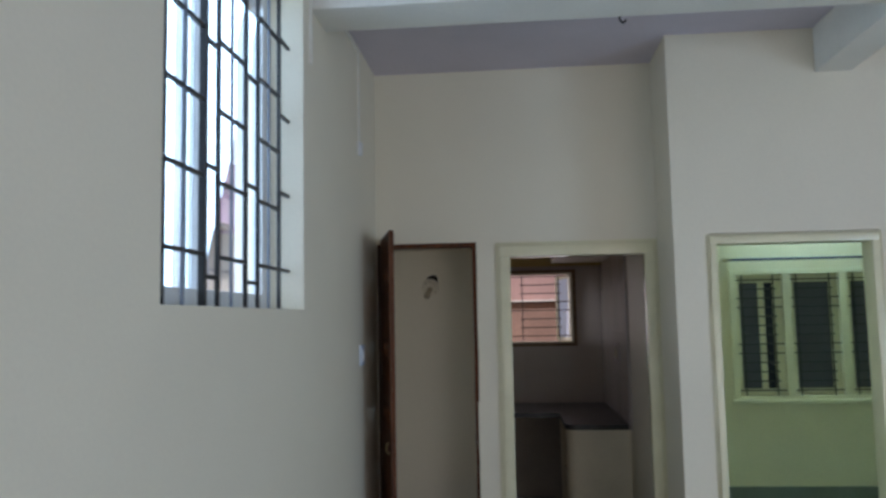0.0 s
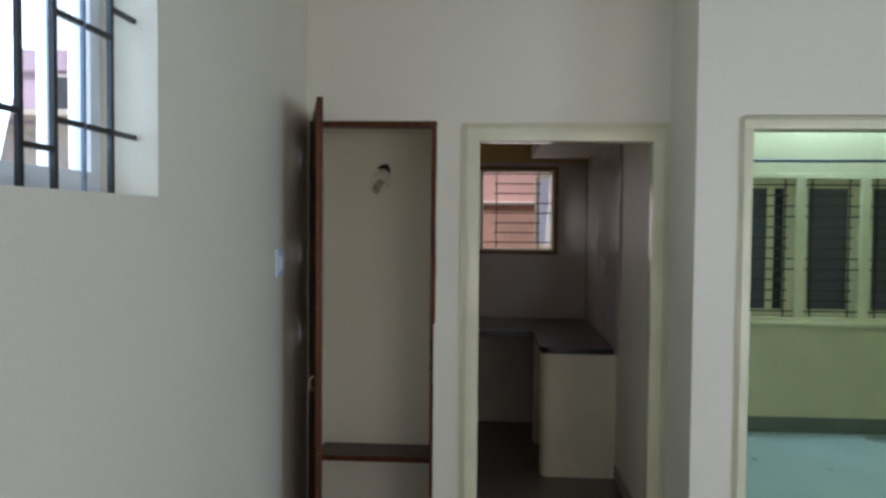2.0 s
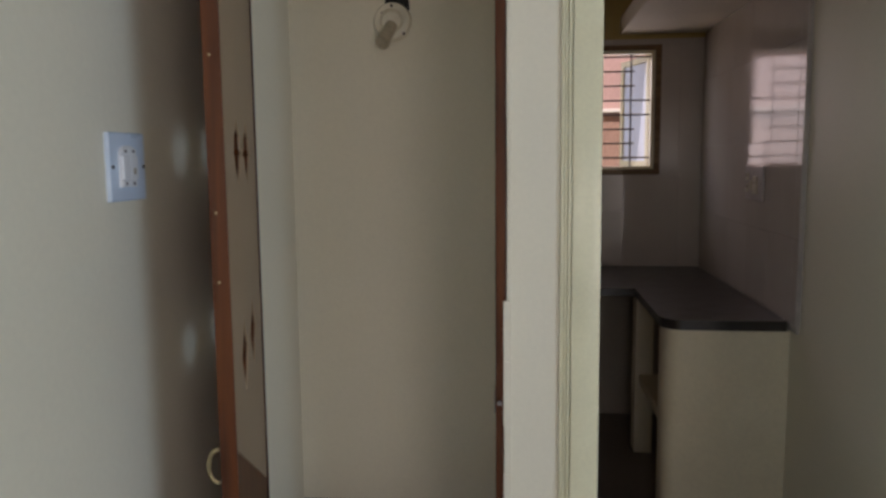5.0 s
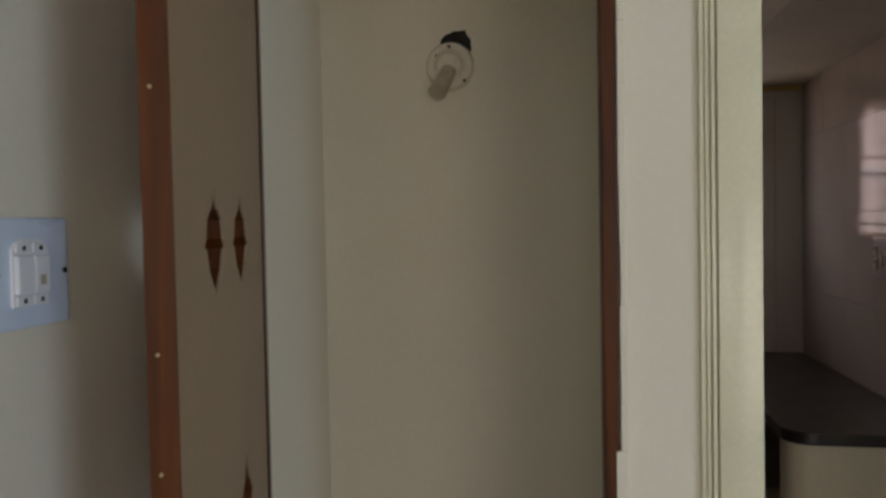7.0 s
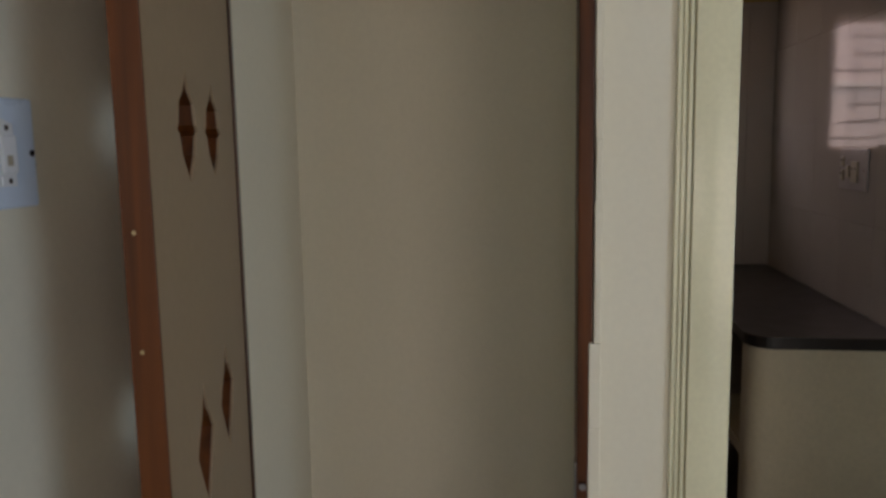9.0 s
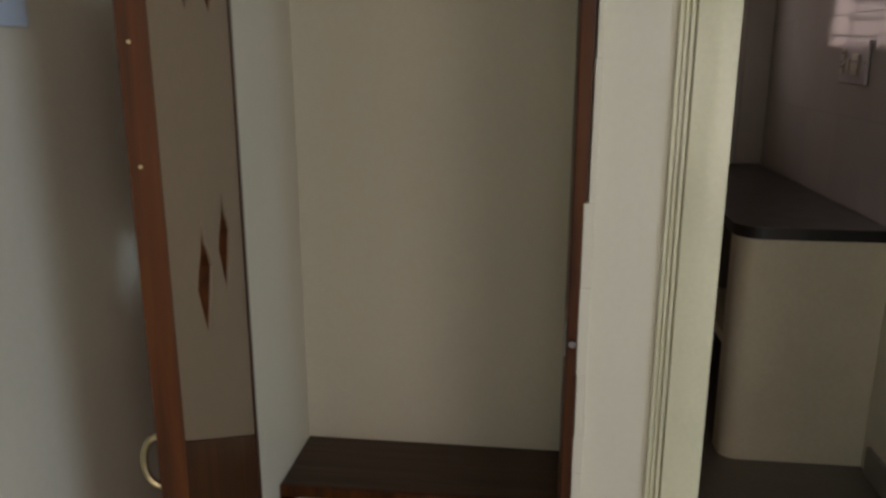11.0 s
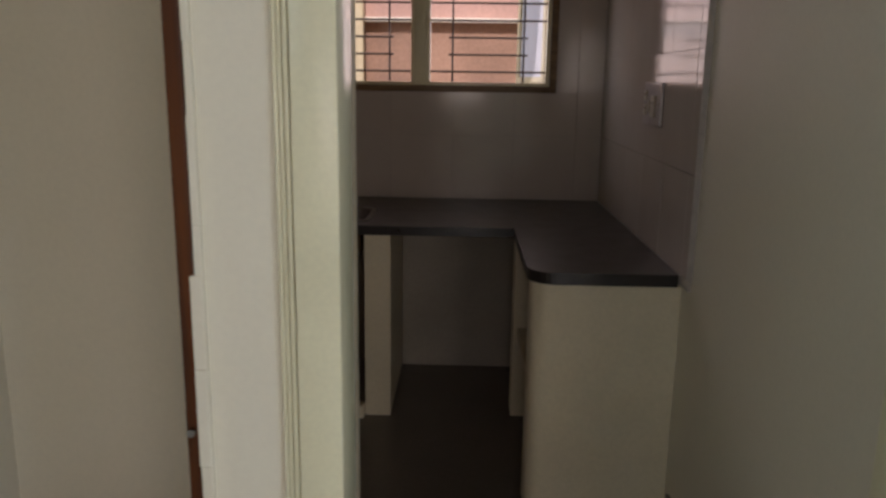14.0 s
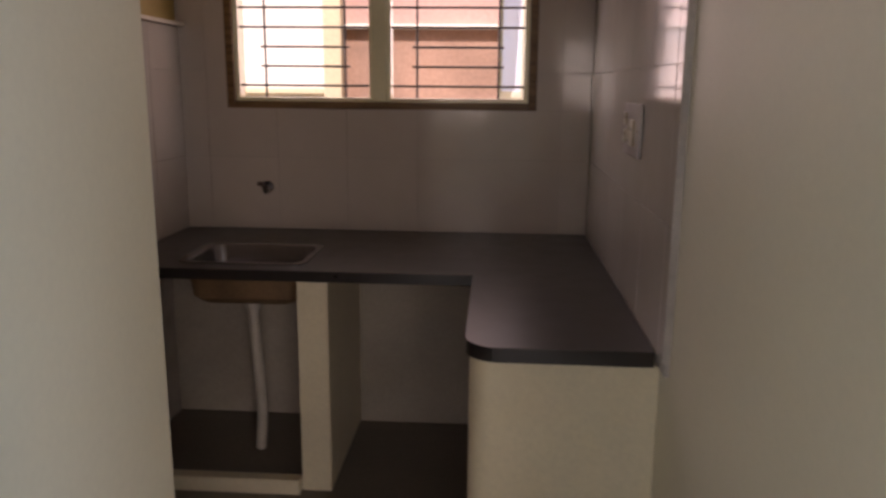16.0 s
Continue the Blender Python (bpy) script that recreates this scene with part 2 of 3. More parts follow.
# ---------------------------------------------------------------- the structure
H = 3.14          # ceiling of the main room
YB = 2.855         # tiled back wall of the kitchen
XK = 1.662        # kitchen's right wall, running out past the kitchen door
YF = -0.452       # face of the bedroom wall
S = "structure"
solid("floor_main", boxes((-0.3, 5.4, -6.6, 0.0, -0.2, 0.0)), FLOORM, "pale grey polished tile floor of the main room", "floor", S)
solid("floor_kitchen", boxes((-0.4, XK, 0.0, 3.0, -0.2, 0.0)), FLOORK, "dull grey-brown tile floor in the kitchen", "floor", S)
solid("floor_bedroom", boxes((XK, 5.4, 0.0, 2.9, -0.2, 0.0)), FLOORB, "pale teal polished tile floor of the bedroom", "floor", S)
solid("wall_left", pierced("x", -0.24, 0.0, -6.6, 0.13, 0, H, [(-2.86, -1.629, 1.688, 2.945)]), CREAM,
      "cream painted plaster wall with a barred window", "wall", S)
solid("wall_back", pierced("y", 0.0, 0.13, 0.0, XK, 0, H, [(0.006, 0.606, 0, 2.092), (0.737, XK, 0, 2.064)]), CREAM,
      "cream painted plaster wall with niche and kitchen doorway", "wall", S)
solid("wall_niche_side", boxes((0.612, 0.737, 0.13, 0.627, 0, 2.30)), CREAM, "cream plaster cheek wall of the prayer niche", "wall", S)
solid("wall_niche_left", boxes((-0.24, -0.041, 0.13, 0.57, 0, 2.30)), CREAM, "cream plaster cheek wall of the prayer niche", "wall", S)
solid("wall_niche_back", boxes((-0.24, 0.612, 0.57, 0.627, 0, 2.30)), CREAM, "cream plaster back wall of the prayer niche", "wall", S)
solid("ceiling_niche", boxes((-0.041, 0.612, 0.13, 0.57, 2.10, 2.30)), CREAM, "cream plaster top of the prayer niche", "ceiling", S)
solid("wall_kitchen_right", boxes((XK, 1.80, YF, YB + 0.2, 0, H)), CREAM, "beige painted plaster wall between kitchen and bedroom", "wall", S)
solid("wall_bedroom_front", pierced("y", YF, YF + 0.12, 1.80, 5.3, 0, H, [(1.845, 2.700, 0, 2.058), (2.865, 3.69, 0, 2.058)]), CREAM,
      "cream painted plaster wall with two doorways", "wall", S)
solid("wall_kitchen_back", pierced("y", YB, YB + 0.2, -0.4, XK, 0, H, [(0.098, 1.402, 1.374, 2.075)]), MUSTARD,
      "kitchen outer wall, mustard paint above the tiles", "wall", S)
solid("wall_kitchen_left", boxes((-0.4, -0.13, 0.627, YB, 0, H)), MUSTARD, "kitchen side wall, mustard paint above the tiles", "wall", S)
solid("wall_bedroom_far", pierced("y", 2.57, 2.77, 1.80, 5.4, 0, H, [(2.755, 4.25, 0.862, 2.025)]), GREEN,
      "light green painted bedroom wall with a wide window", "wall", S)
solid("wall_bedroom_right", boxes((5.3, 5.4, YF, 2.57, 0, H)), GREEN, "light green painted bedroom side wall", "wall", S)
solid("wall_bedroom_left", boxes((1.80, 1.806, YF + 0.12, 2.57, 0, H)), GREEN, "light green painted bedroom side wall", "wall", S)
solid("wall_bedroom_inner", pierced("y", YF + 0.12, YF + 0.126, 1.806, 5.3, 0, H, [(1.845, 2.700, 0, 2.058), (2.865, 3.69, 0, 2.058)]), GREEN,
      "light green painted inner face of the bedroom wall", "wall", S)
solid("wall_right", pierced("x", 5.3, 5.4, -6.6, YF, 0, H, [(-5.2, -3.2, 0.35, 2.35)]), CREAM, "cream painted plaster wall with the balcony opening", "wall", S)
# the smaller hole is unseen, cut only for the added fill lamp
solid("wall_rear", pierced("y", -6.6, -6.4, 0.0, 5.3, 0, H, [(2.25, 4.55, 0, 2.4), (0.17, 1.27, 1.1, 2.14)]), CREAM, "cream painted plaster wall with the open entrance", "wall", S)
solid("ceiling_main", boxes((-0.24, 5.4, -6.6, 0.13, H, H + 0.15)), CEIL, "pale lilac painted ceiling", "ceiling", S)
solid("ceiling_kitchen", boxes((-0.4, 1.80, 0.13, 3.0, H, H + 0.15)), LOFT, "whitewashed kitchen ceiling", "ceiling", S)
solid("ceiling_bedroom", boxes((1.80, 5.4, 0.13, 2.77, H, H + 0.15)), BEAMP, "white painted bedroom ceiling", "ceiling", S)
solid("beam_cross", boxes((0.0, 2.43, -1.52, -1.257, 2.94, H), bevel=0.004), BEAMP, "white painted concrete ceiling beam", "beam", S)
solid("beam_long", boxes((2.43, 2.615, -6.4, YF, 2.90, H), bevel=0.004), BEAMP, "white painted concrete ceiling beam", "beam", S)
solid("loft_slab", boxes((1.185, XK, 0.20, YB, 2.15, 2.24), bevel=0.004), LOFT, "whitewashed concrete storage loft slab on the wall", "loft", S)
solid("baseboard_bedroom", boxes((1.806, 5.3, 2.555, 2.57, 0, 0.12), bevel=0.002), SKIRTB, "grey-green tile skirting under green wall", "skirting", S)
solid("baseboard_kitchen", boxes((XK - 0.012, XK, 0.02, 1.30, 0, 0.10), bevel=0.002), SKIRTK, "grey tile skirting at the kitchen wall", "skirting", S)
solid("wall_tile_bed_right", boxes((XK - 0.010, XK, 1.250, YB - 0.010, 0.80, 2.15)), GROUT, "grout bed behind the kitchen wall tiles", "tiling", S)
bed_back = solid("wall_tile_bed_back", pierced("y", YB - 0.010, YB, -0.13, XK, 0, 2.12, [(0.098, 1.402, 1.374, 2.075)]), GROUT,
                 "grout bed behind the kitchen wall tiles", "tiling", S)
bed_left = solid("wall_tile_bed_left", boxes((-0.13, -0.120, 0.627, YB - 0.010, 0, 1.70)), GROUT, "grout bed behind the kitchen wall tiles", "tiling", S)
solid("trim_tile_ledge", boxes((-0.13, -0.085, 0.627, YB - 0.016, 1.70, 1.715), bevel=0.002), LOFT, "thin white ledge along the top of the tiles", "trim", S)
# unseen slab, added only to stop sun entering through the rear wall
solid("rear_sun_block", boxes((-0.5, 6.0, -9.2, -6.6, 2.45, 2.6)), BEAMP, "unseen white slab added to keep sun out of the rear openings", "roof", S)
solid("trim_tile_edge", boxes((XK - 0.018, XK, 1.243, 1.2495, 0.835, 2.149)), GROUT, "thin pale border at the end of the tiles", "trim", S)
solid("ground", boxes((-60, 60, -60, 60, -0.35, -0.2)), EARTH, "bare brown ground outside the house", "ground", S)


# ---------------------------------------------------------------- door frames
def door_frame(name, x0, x1, y, top, face, depth, right_depth, label):
    """Enamelled wooden frame: jambs, head and a moulded architrave bead each."""
    t = thing(name, label, "door frame", kind=S)
    room = 1.6605 if x1 < 1.7 else 9.0
    right = min(face, room - x1)
    # base board, three thin beads, then the wide flat
    steps = ((0.02, 0.98, 0.006), (0.0, 0.07, 0.009), (0.09, 0.15, 0.011), (0.18, 0.25, 0.014), (0.28, 1.0, 0.017))
    for side, w in ((-1, face), (1, right)):
        bm = bmesh.new()
        back = y + (depth if side < 0 else right_depth)
        for s0, s1, out in steps:
            xa, xb = (x0 - w * (1 - s0), x0 - w * (1 - s1)) if side < 0 else (x1 + w * (1 - s1), x1 + w * (1 - s0))
            box(bm, xa, xb, y - out, back - (0.003 if s0 == 0.02 else 0), 0, top + face * (1 - s1), bevel=0.002)
        part("jamb", bm, FRAME, t, smooth=True)
    bm = bmesh.new()
    for s0, s1, out in steps:
        box(bm, x0 - face * (1 - s0), x1 + right * (1 - s0), y - out, y + depth - (0.003 if s0 == 0.02 else 0),
            top + face * (1 - s1), top + face * (1 - s0), bevel=0.002)
    part("head", bm, FRAME, t, smooth=True)
    return t


door_frame("door_1_frame", 0.802, 1.585, 0.0, 2.0, 0.085, 0.11, 0.055, "cream gloss painted wooden kitchen door frame, no leaf")
door_frame("door_2_frame", 1.878, 2.655, YF, 2.003, 0.050, 0.11, 0.11, "cream gloss painted wooden bedroom door frame, leaf away")
door_frame("door_3_frame", 2.915, 3.63, YF, 2.007, 0.052, 0.11, 0.11, "cream gloss painted wooden frame around a closed door")
d3 = thing("door_3", "closed cream painted flush door", "door", (2.917, YF + 0.05, 0.0), kind=S)
part("leaf", boxes((0.0, 0.69, 0, 0.035, 0.008, 2.003), bevel=0.003), FRAME, d3)
for z in (0.3, 1.05, 1.78):
    part("hinge", cyl(bmesh.new(), (0.004, -0.006, z - 0.04), (0.004, -0.006, z + 0.04), 0.007), STEEL, d3, "steel butt hinge")
part("handle", boxes((0.60, 0.63, -0.012, 0, 0.95, 1.10), bevel=0.004), STEEL, d3, "steel handle")

# ---------------------------------------------------------------- prayer niche
nf = thing("niche_frame", "polished brown wooden frame around the prayer niche", "door frame", kind=S)
part("jamb", boxes((0.006, 0.026, -0.006, 0.035, 0, 2.066), bevel=0.003), DARKW, nf)
part("jamb", boxes((0.577, 0.600, -0.008, 0.09, 0, 2.066), bevel=0.003), BROWN, nf)
part("head", boxes((0.006, 0.600, -0.006, 0.09, 2.066, 2.092), bevel=0.003), BROWN, nf)
# ragged plaster lip along the right jamb
lip = bmesh.new()
z = 0.0
while z < 2.07:
    dz = random.uniform(0.03, 0.16)
    w = 0.603 - random.uniform(0.0, 0.002) - (0.007 if z < 1.06 else 0.0)
    box(lip, w, 0.6125, -0.011, 0.002, z, min(z + dz, 2.092), bevel=0.002)
    z += dz
part("plaster_lip", lip, CREAM, nf, "uneven cream plaster edge over the wood")
st = part("striker_plate", boxes((0.574, 0.580, 0.0, 0.028, 0.895, 0.955), bevel=0.002), STEEL, nf, "small steel latch keeper")
part("latch_knob", cyl(bmesh.new(), (0.586, -0.008, 0.925), (0.586, -0.018, 0.925), 0.006), STEEL, nf, "small steel catch")

LEAF = math.degrees(math.atan2(-0.50, 0.131))


def bell(u, z, w, h):
    """Pointed bell above, pointed drop below."""
    pts = [(0, 0.5), (0.10, 0.36), (0.16, 0.30), (0.36, 0.20), (0.42, 0.02), (0.5, -0.04), (0.40, -0.08), (0.30, -0.26), (0.10, -0.42), (0, -0.5)]
    ring = pts + [(-a, b) for a, b in reversed(pts[1:-1])]
    return [(u + a * w, z + b * h) for a, b in ring]


def lozenge(u, z, w, h):
    pts = [(0, 0.5), (0.16, 0.26), (0.34, 0.14), (0.46, 0.02), (0.38, -0.08), (0.26, -0.22), (0.10, -0.40), (0, -0.5)]
    ring = pts + [(-a, b) for a, b in reversed(pts[1:-1])]
    return [(u + a * w, z + b * h) for a, b in ring]


leaf = thing("niche_door", "open brown wooden prayer niche door with bell cutouts", "door", (0.027, -0.028, 0), rz=LEAF)
LW = 0.540
cuts = []
for zc, shape in ((1.89, lozenge), (1.482, bell), (1.122, lozenge)):
    for u, w in ((0.200, 0.118), (0.362, 0.112)):
        dz = 0.0 if shape is bell else (0.006 if u < 0.3 else 0.0)
        cuts.append(shape(u, zc + dz, w if shape is bell else w, 0.122 if shape is bell else 0.145))
core = prism([(0, 0.012), (LW, 0.012), (LW, 2.115), (0, 2.115)], cuts, 0.020)
bmesh.ops.translate(core, verts=core.verts, vec=(0, 0.002, 0))
part("core", core, BROWN, leaf, "polished brown outer face and cut edges")
lam = [(0.018, 0.745), (LW - 0.002, 1.01), (LW - 0.002, 2.10), (0.018, 2.10)]
lm = prism(lam, cuts, 0.003)
bmesh.ops.translate(lm, verts=lm.verts, vec=(0, 0.0225, 0))
part("inner_panel", lm, LAMIN, leaf, "beige laminate inner face with cutouts")
part("stile", boxes((LW, LW + 0.005, 0.0, 0.0262, 0.012, 2.116), bevel=0.001), BROWN, leaf, "reddish brown polished edge strip")
part("hinge_stile", boxes((-0.004, 0.016, 0.0222, 0.029, 0.012, 2.115), bevel=0.001), DARKW, leaf)
lowp = prism([(0.018, 0.02), (LW - 0.002, 0.02), (LW - 0.002, 1.007), (0.018, 0.742)], [], 0.002)
bmesh.ops.translate(lowp, verts=lowp.verts, vec=(0, 0.0225, 0))
part("lower_panel", lowp, BROWN, leaf, "polished brown lower panel")
for z in (1.386, 1.28, 1.62, 0.7):
    part("screw", cyl(bmesh.new(), (LW + 0.005, 0.010, z), (LW + 0.0065, 0.010, z), 0.0018, n=10), BRASS, leaf, "small brass screw head")
ring = bmesh.new()
pts = [(LW - 0.03, -0.006 - 0.017 * math.sin(a), 0.975 + 0.028 * math.cos(a)) for a in [i * math.pi / 10 for i in range(11)]]
for a, b in zip(pts, pts[1:]):
    cyl(ring, a, b, 0.004, n=8)
part("handle", ring, BRASS, leaf, "small brass pull handle")

sh = thing("niche_shelf", "dark brown stone shelf low in the prayer niche", "shelf", (0, 0, 0))
part("slab", boxes((-0.040, 0.611, 0.340, 0.569, 0.394, 0.416), bevel=0.003), SHELFM, sh)
part("front_lip", boxes((-0.040, 0.611, 0.326, 0.340, 0.390, 0.417), bevel=0.003), BROWN, sh, "brown polished front edge")
for x in (-0.040, 0.575):
    part("bracket", boxes((x, x + 0.036, 0.312, 0.350, 0.370, 0.390), bevel=0.003), STEEL, sh, "small metal end bracket")
solid("niche_floor_slab", boxes((0.027, 0.576, 0.10, 0.569, 0.0, 0.012), bevel=0.002), FLOORK, "grey stone slab on the niche floor", "floor slab")

lh = thing("lamp_holder", "ivory angled batten lamp holder over a ragged hole in plaster", "lamp holder", (0.265, 0.57, 1.855))
part("base", cyl(bmesh.new(), (0, 0, 0), (0, -0.016, 0), 0.056, 0.050, n=32), IVORY, lh, smooth=True)
part("dome", cyl(bmesh.new(), (0, -0.016, 0), (0, -0.03, -0.004), 0.036, 0.026, n=24), IVORY, lh, smooth=True)
soc = bmesh.new()
cyl(soc, (0.0, -0.02, -0.012), (-0.020, -0.055, -0.062), 0.018, 0.018, n=20)
cyl(soc, (-0.018, -0.051, -0.058), (-0.022, -0.060, -0.068), 0.0195, 0.0195, n=20)
part("socket", soc, SOCKETM, lh, "brownish angled bulb socket", smooth=True)
for x, z in ((0.0, 0.042), (-0.028, 0.022), (0.034, -0.036)):
    part("screw", cyl(bmesh.new(), (x, -0.015, z), (x, -0.019, z), 0.004, n=10), DARKP, lh)
random.seed(4)
ring0 = [(0.036 * math.cos(a) * random.uniform(0.82, 1.12), 0.033 * math.sin(a) * random.uniform(0.85, 1.12)) for a in [i * 2 * math.pi / 18 for i in range(18)]]
hv = prism([(x, z) for x, z in ring0], [], 0.003)
hole = solid("wall_hole", hv, BLACK, "ragged black hole knocked in niche plaster", "hole", S)
hole.matrix_world = pose(0.281, 0.5665, 1.904)

# ---------------------------------------------------------------- switch boards
def switchboard(name, label, m, w, h, rockers, sockets=0, dark=False):
    """Plate in its own x-z plane, facing -y."""
    t = thing(name, label, "switch board")
    t.matrix_world = m
    part("plate", boxes((-w / 2, w / 2, -0.009, 0, -h / 2, h / 2), bevel=0.003), PLATE if not dark else SOCKPL, t, "flat pale plate")
    for x, z, a, b in rockers:
        part("rocker", boxes((x - a / 2, x + a / 2, -0.017, -0.009, z - b / 2, z + b / 2), bevel=0.002), PLASTIC if not dark else DARKP, t)
    for x, z in ((-w * 0.43, 0), (w * 0.43, 0)):
        part("screw", cyl(bmesh.new(), (x, -0.009, z), (x, -0.011, z), 0.003, n=10), STEEL, t)
    for x, z in ([] if not sockets else [(-0.012, -0.028), (0.012, -0.028), (-0.012, 0.028), (0.012, 0.028)]):
        part("terminal", cyl(bmesh.new(), (x, -0.012, z), (x, -0.0185, z), 0.0042, n=10), DARKP, t)
    return t


m_left = pose(0.0, -0.494, 1.456, 0, 0, 90)
sb = switchboard("switch_board", "pale blue-white switch plate on the cream wall", m_left, 0.112, 0.108,
                 [(-0.017, -0.001, 0.022, 0.037), (0.007, -0.001, 0.022, 0.037)])
arch = [(-0.030, -0.032), (0.020, -0.032), (0.020, 0.024), (0.014, 0.030), (0.004, 0.0335), (-0.014, 0.0335), (-0.024, 0.030), (-0.030, 0.024)]
sur = prism(arch, [], 0.003)
bmesh.ops.translate(sur, verts=sur.verts, vec=(0, -0.0122, 0))
part("surround", sur, PLASTIC, sb, "white arched module surround")
for x in (-0.017, 0.007):
    for z in (-0.0265, 0.0245):
        part("terminal_block", boxes((x - 0.010, x + 0.010, -0.0145, -0.0122, z - 0.0045, z + 0.0045), bevel=0.001), PLASTIC, sb)
        part("terminal", cyl(bmesh.new(), (x, -0.0142, z), (x, -0.0152, z), 0.0026, n=10), DARKP, sb, "dark terminal hole")
part("rub_mark", boxes((0.002, 0.010, -0.0174, -0.0170, -0.012, -0.002)), SOCKETM, sb, "worn brownish mark")
switchboard("switch_board", "white switch plate on wall beside bedroom door", pose(2.800, YF, 1.475), 0.085, 0.175,
            [(-0.0, 0.012, 0.03, 0.055)])
ks = switchboard("socket_board", "pale socket board with brown sockets on kitchen tiles", pose(XK - 0.017, 1.80, 1.345, 0, 0, -90), 0.25, 0.15, [], dark=True)
for x, z, a, b in ((-0.085, 0.028, 0.030, 0.036), (-0.085, -0.022, 0.030, 0.040), (0.030, -0.008, 0.060, 0.075)):
    part("socket", boxes((x - a / 2, x + a / 2, -0.0155, -0.009, z - b / 2, z + b / 2), bevel=0.003), SOCKETM, ks, "brownish aged socket")
    for q in (-0.22, 0.22):
        part("socket_hole", cyl(bmesh.new(), (x + q * a, -0.0150, z + 0.15 * b), (x + q * a, -0.0162, z + 0.15 * b), 0.0045, n=10), DARKP, ks)
part("rocker", boxes((-0.045, -0.020, -0.015, -0.009, -0.03, 0.012), bevel=0.002), SOCKETM, ks, "brownish aged switch")

# conduit run down the left wall, pull cord box, ceiling hook
cd = thing("wire_casing", "thin white wire casing down the cream wall", "cable casing")
part("upper_run", boxes((0.0, 0.012, -1.20, -0.53, H - 0.045, H - 0.031), bevel=0.002), BEAMP, cd)
part("beam_run", boxes((0.0, 0.012, -1.545, -1.525, 2.70, H - 0.03), bevel=0.002), BEAMP, cd)
part("drop", boxes((0.0, 0.010, -0.537, -0.527, 2.60, H - 0.045), bevel=0.002), BEAMP, cd)
part("end_box", boxes((0.0, 0.022, -0.552, -0.512, 2.53, 2.60), bevel=0.004), PLASTIC, cd, "small white end box")
hk = thing("ceiling_hook", "small white ceiling hook plate", "hook", (1.375, -0.83, H))
part("rose", cyl(bmesh.new(), (0, 0, 0), (0, 0, -0.018), 0.035, 0.028, n=20), PLASTIC, hk)
part("hook", rod([(0, 0, -0.015), (0, 0, -0.05), (0.015, 0, -0.065), (0.03, 0, -0.05)], 0.005), IRON, hk)

# ---------------------------------------------------------------- left window
w1 = thing("window_1", "tall window with black iron grille, daylight outside", "window", kind=S)
WY0, WY1, WZ0, WZ1 = -2.86, -1.629, 1.688, 2.945
xf = -0.20
part("window_frame", boxes((xf, xf + 0.05, WY0, WY0 + 0.05, WZ0, WZ1), (xf, xf + 0.05, WY1 - 0.05, WY1, WZ0, WZ1),
                           (xf, xf + 0.05, WY0 + 0.05, WY1 - 0.05, WZ0, WZ0 + 0.06), (xf, xf + 0.05, WY0 + 0.05, WY1 - 0.05, WZ1 - 0.05, WZ1), bevel=0.003), ALU, w1)
ym = (WY0 + WY1) / 2
part("mullion", boxes((xf + 0.002, xf + 0.045, ym - 0.025, ym + 0.025, WZ0 + 0.06, WZ1 - 0.05), bevel=0.003), ALU, w1)
for y in (-2.33, -1.80):
    part("sash_stile", boxes((xf - 0.01, xf + 0.018, y - 0.02, y + 0.02, WZ0 + 0.06, WZ1 - 0.05), bevel=0.003), ALU, w1)
for a, b in ((WY0 + 0.05, ym - 0.025), (ym + 0.025, WY1 - 0.05)):
    p = part("pane", boxes((xf + 0.02, xf + 0.025, a, b, WZ0 + 0.06, WZ1 - 0.05)), GLASS, w1)
    p.visible_shadow = False
XG = -0.062
verts_y = [-2.727, -2.603, -2.47, -2.359, -2.246, -2.116, -1.996, -1.876, -1.753]
for y in verts_y:
    mid = y in (-2.603, -2.246, -1.876)
    r = 0.010 if abs(y + 2.47) < 0.01 else (0.0045 if mid else 0.0065)
    part("grille_bar", boxes((XG - r, XG + r, y - r, y + r, WZ0, WZ1), bevel=0.001), GREYBAR if mid else IRON, w1)


def rungs(ya, yb, zs):
    for z in zs:
        part("grille_rung", boxes((XG - 0.006, XG + 0.006, ya + 0.007, yb - 0.007, z - 0.006, z + 0.006), bevel=0.001), IRON, w1)


FIVE = (1.838, 2.063, 2.283, 2.50, 2.722)
rungs(WY0, -2.727, FIVE)
rungs(-2.727, -2.603, FIVE)
rungs(-2.603, -2.47, FIVE)
rungs(-2.47, -2.359, (1.775, 2.10, 2.474, 2.80))
rungs(-2.359, -2.246, FIVE)
rungs(-2.246, -2.116, FIVE)
rungs(-2.116, -1.996, (1.775, 2.10, 2.474, 2.80))
for a, b in ((-1.996, -1.876), (-1.876, -1.753)):
    rungs(a, b, FIVE)
for z in (1.838, 2.133, 2.434, 2.733):
    rungs(-1.753, WY1 + 0.008, (z,))

# ---------------------------------------------------------------- kitchen window
w2 = thing("window_2", "brown framed two-light kitchen window with grille", "window", kind=S)
KX0, KX1, KZ0, KZ1 = 0.098, 1.402, 1.374, 2.075
yf = YB - 0.022
part("window_frame", boxes((KX0 - 0.012, KX0 + 0.022, yf, yf + 0.09, KZ0 - 0.012, KZ1 + 0.012), (KX1 - 0.022, KX1 + 0.012, yf, yf + 0.09, KZ0 - 0.012, KZ1 + 0.012),
                           (KX0 + 0.022, KX1 - 0.022, yf, yf + 0.09, KZ0 - 0.012, KZ0 + 0.018), (KX0 + 0.022, KX1 - 0.022, yf, yf + 0.09, KZ1 - 0.018, KZ1 + 0.012), bevel=0.003), WFRAME, w2)
xm = (KX0 + KX1) / 2
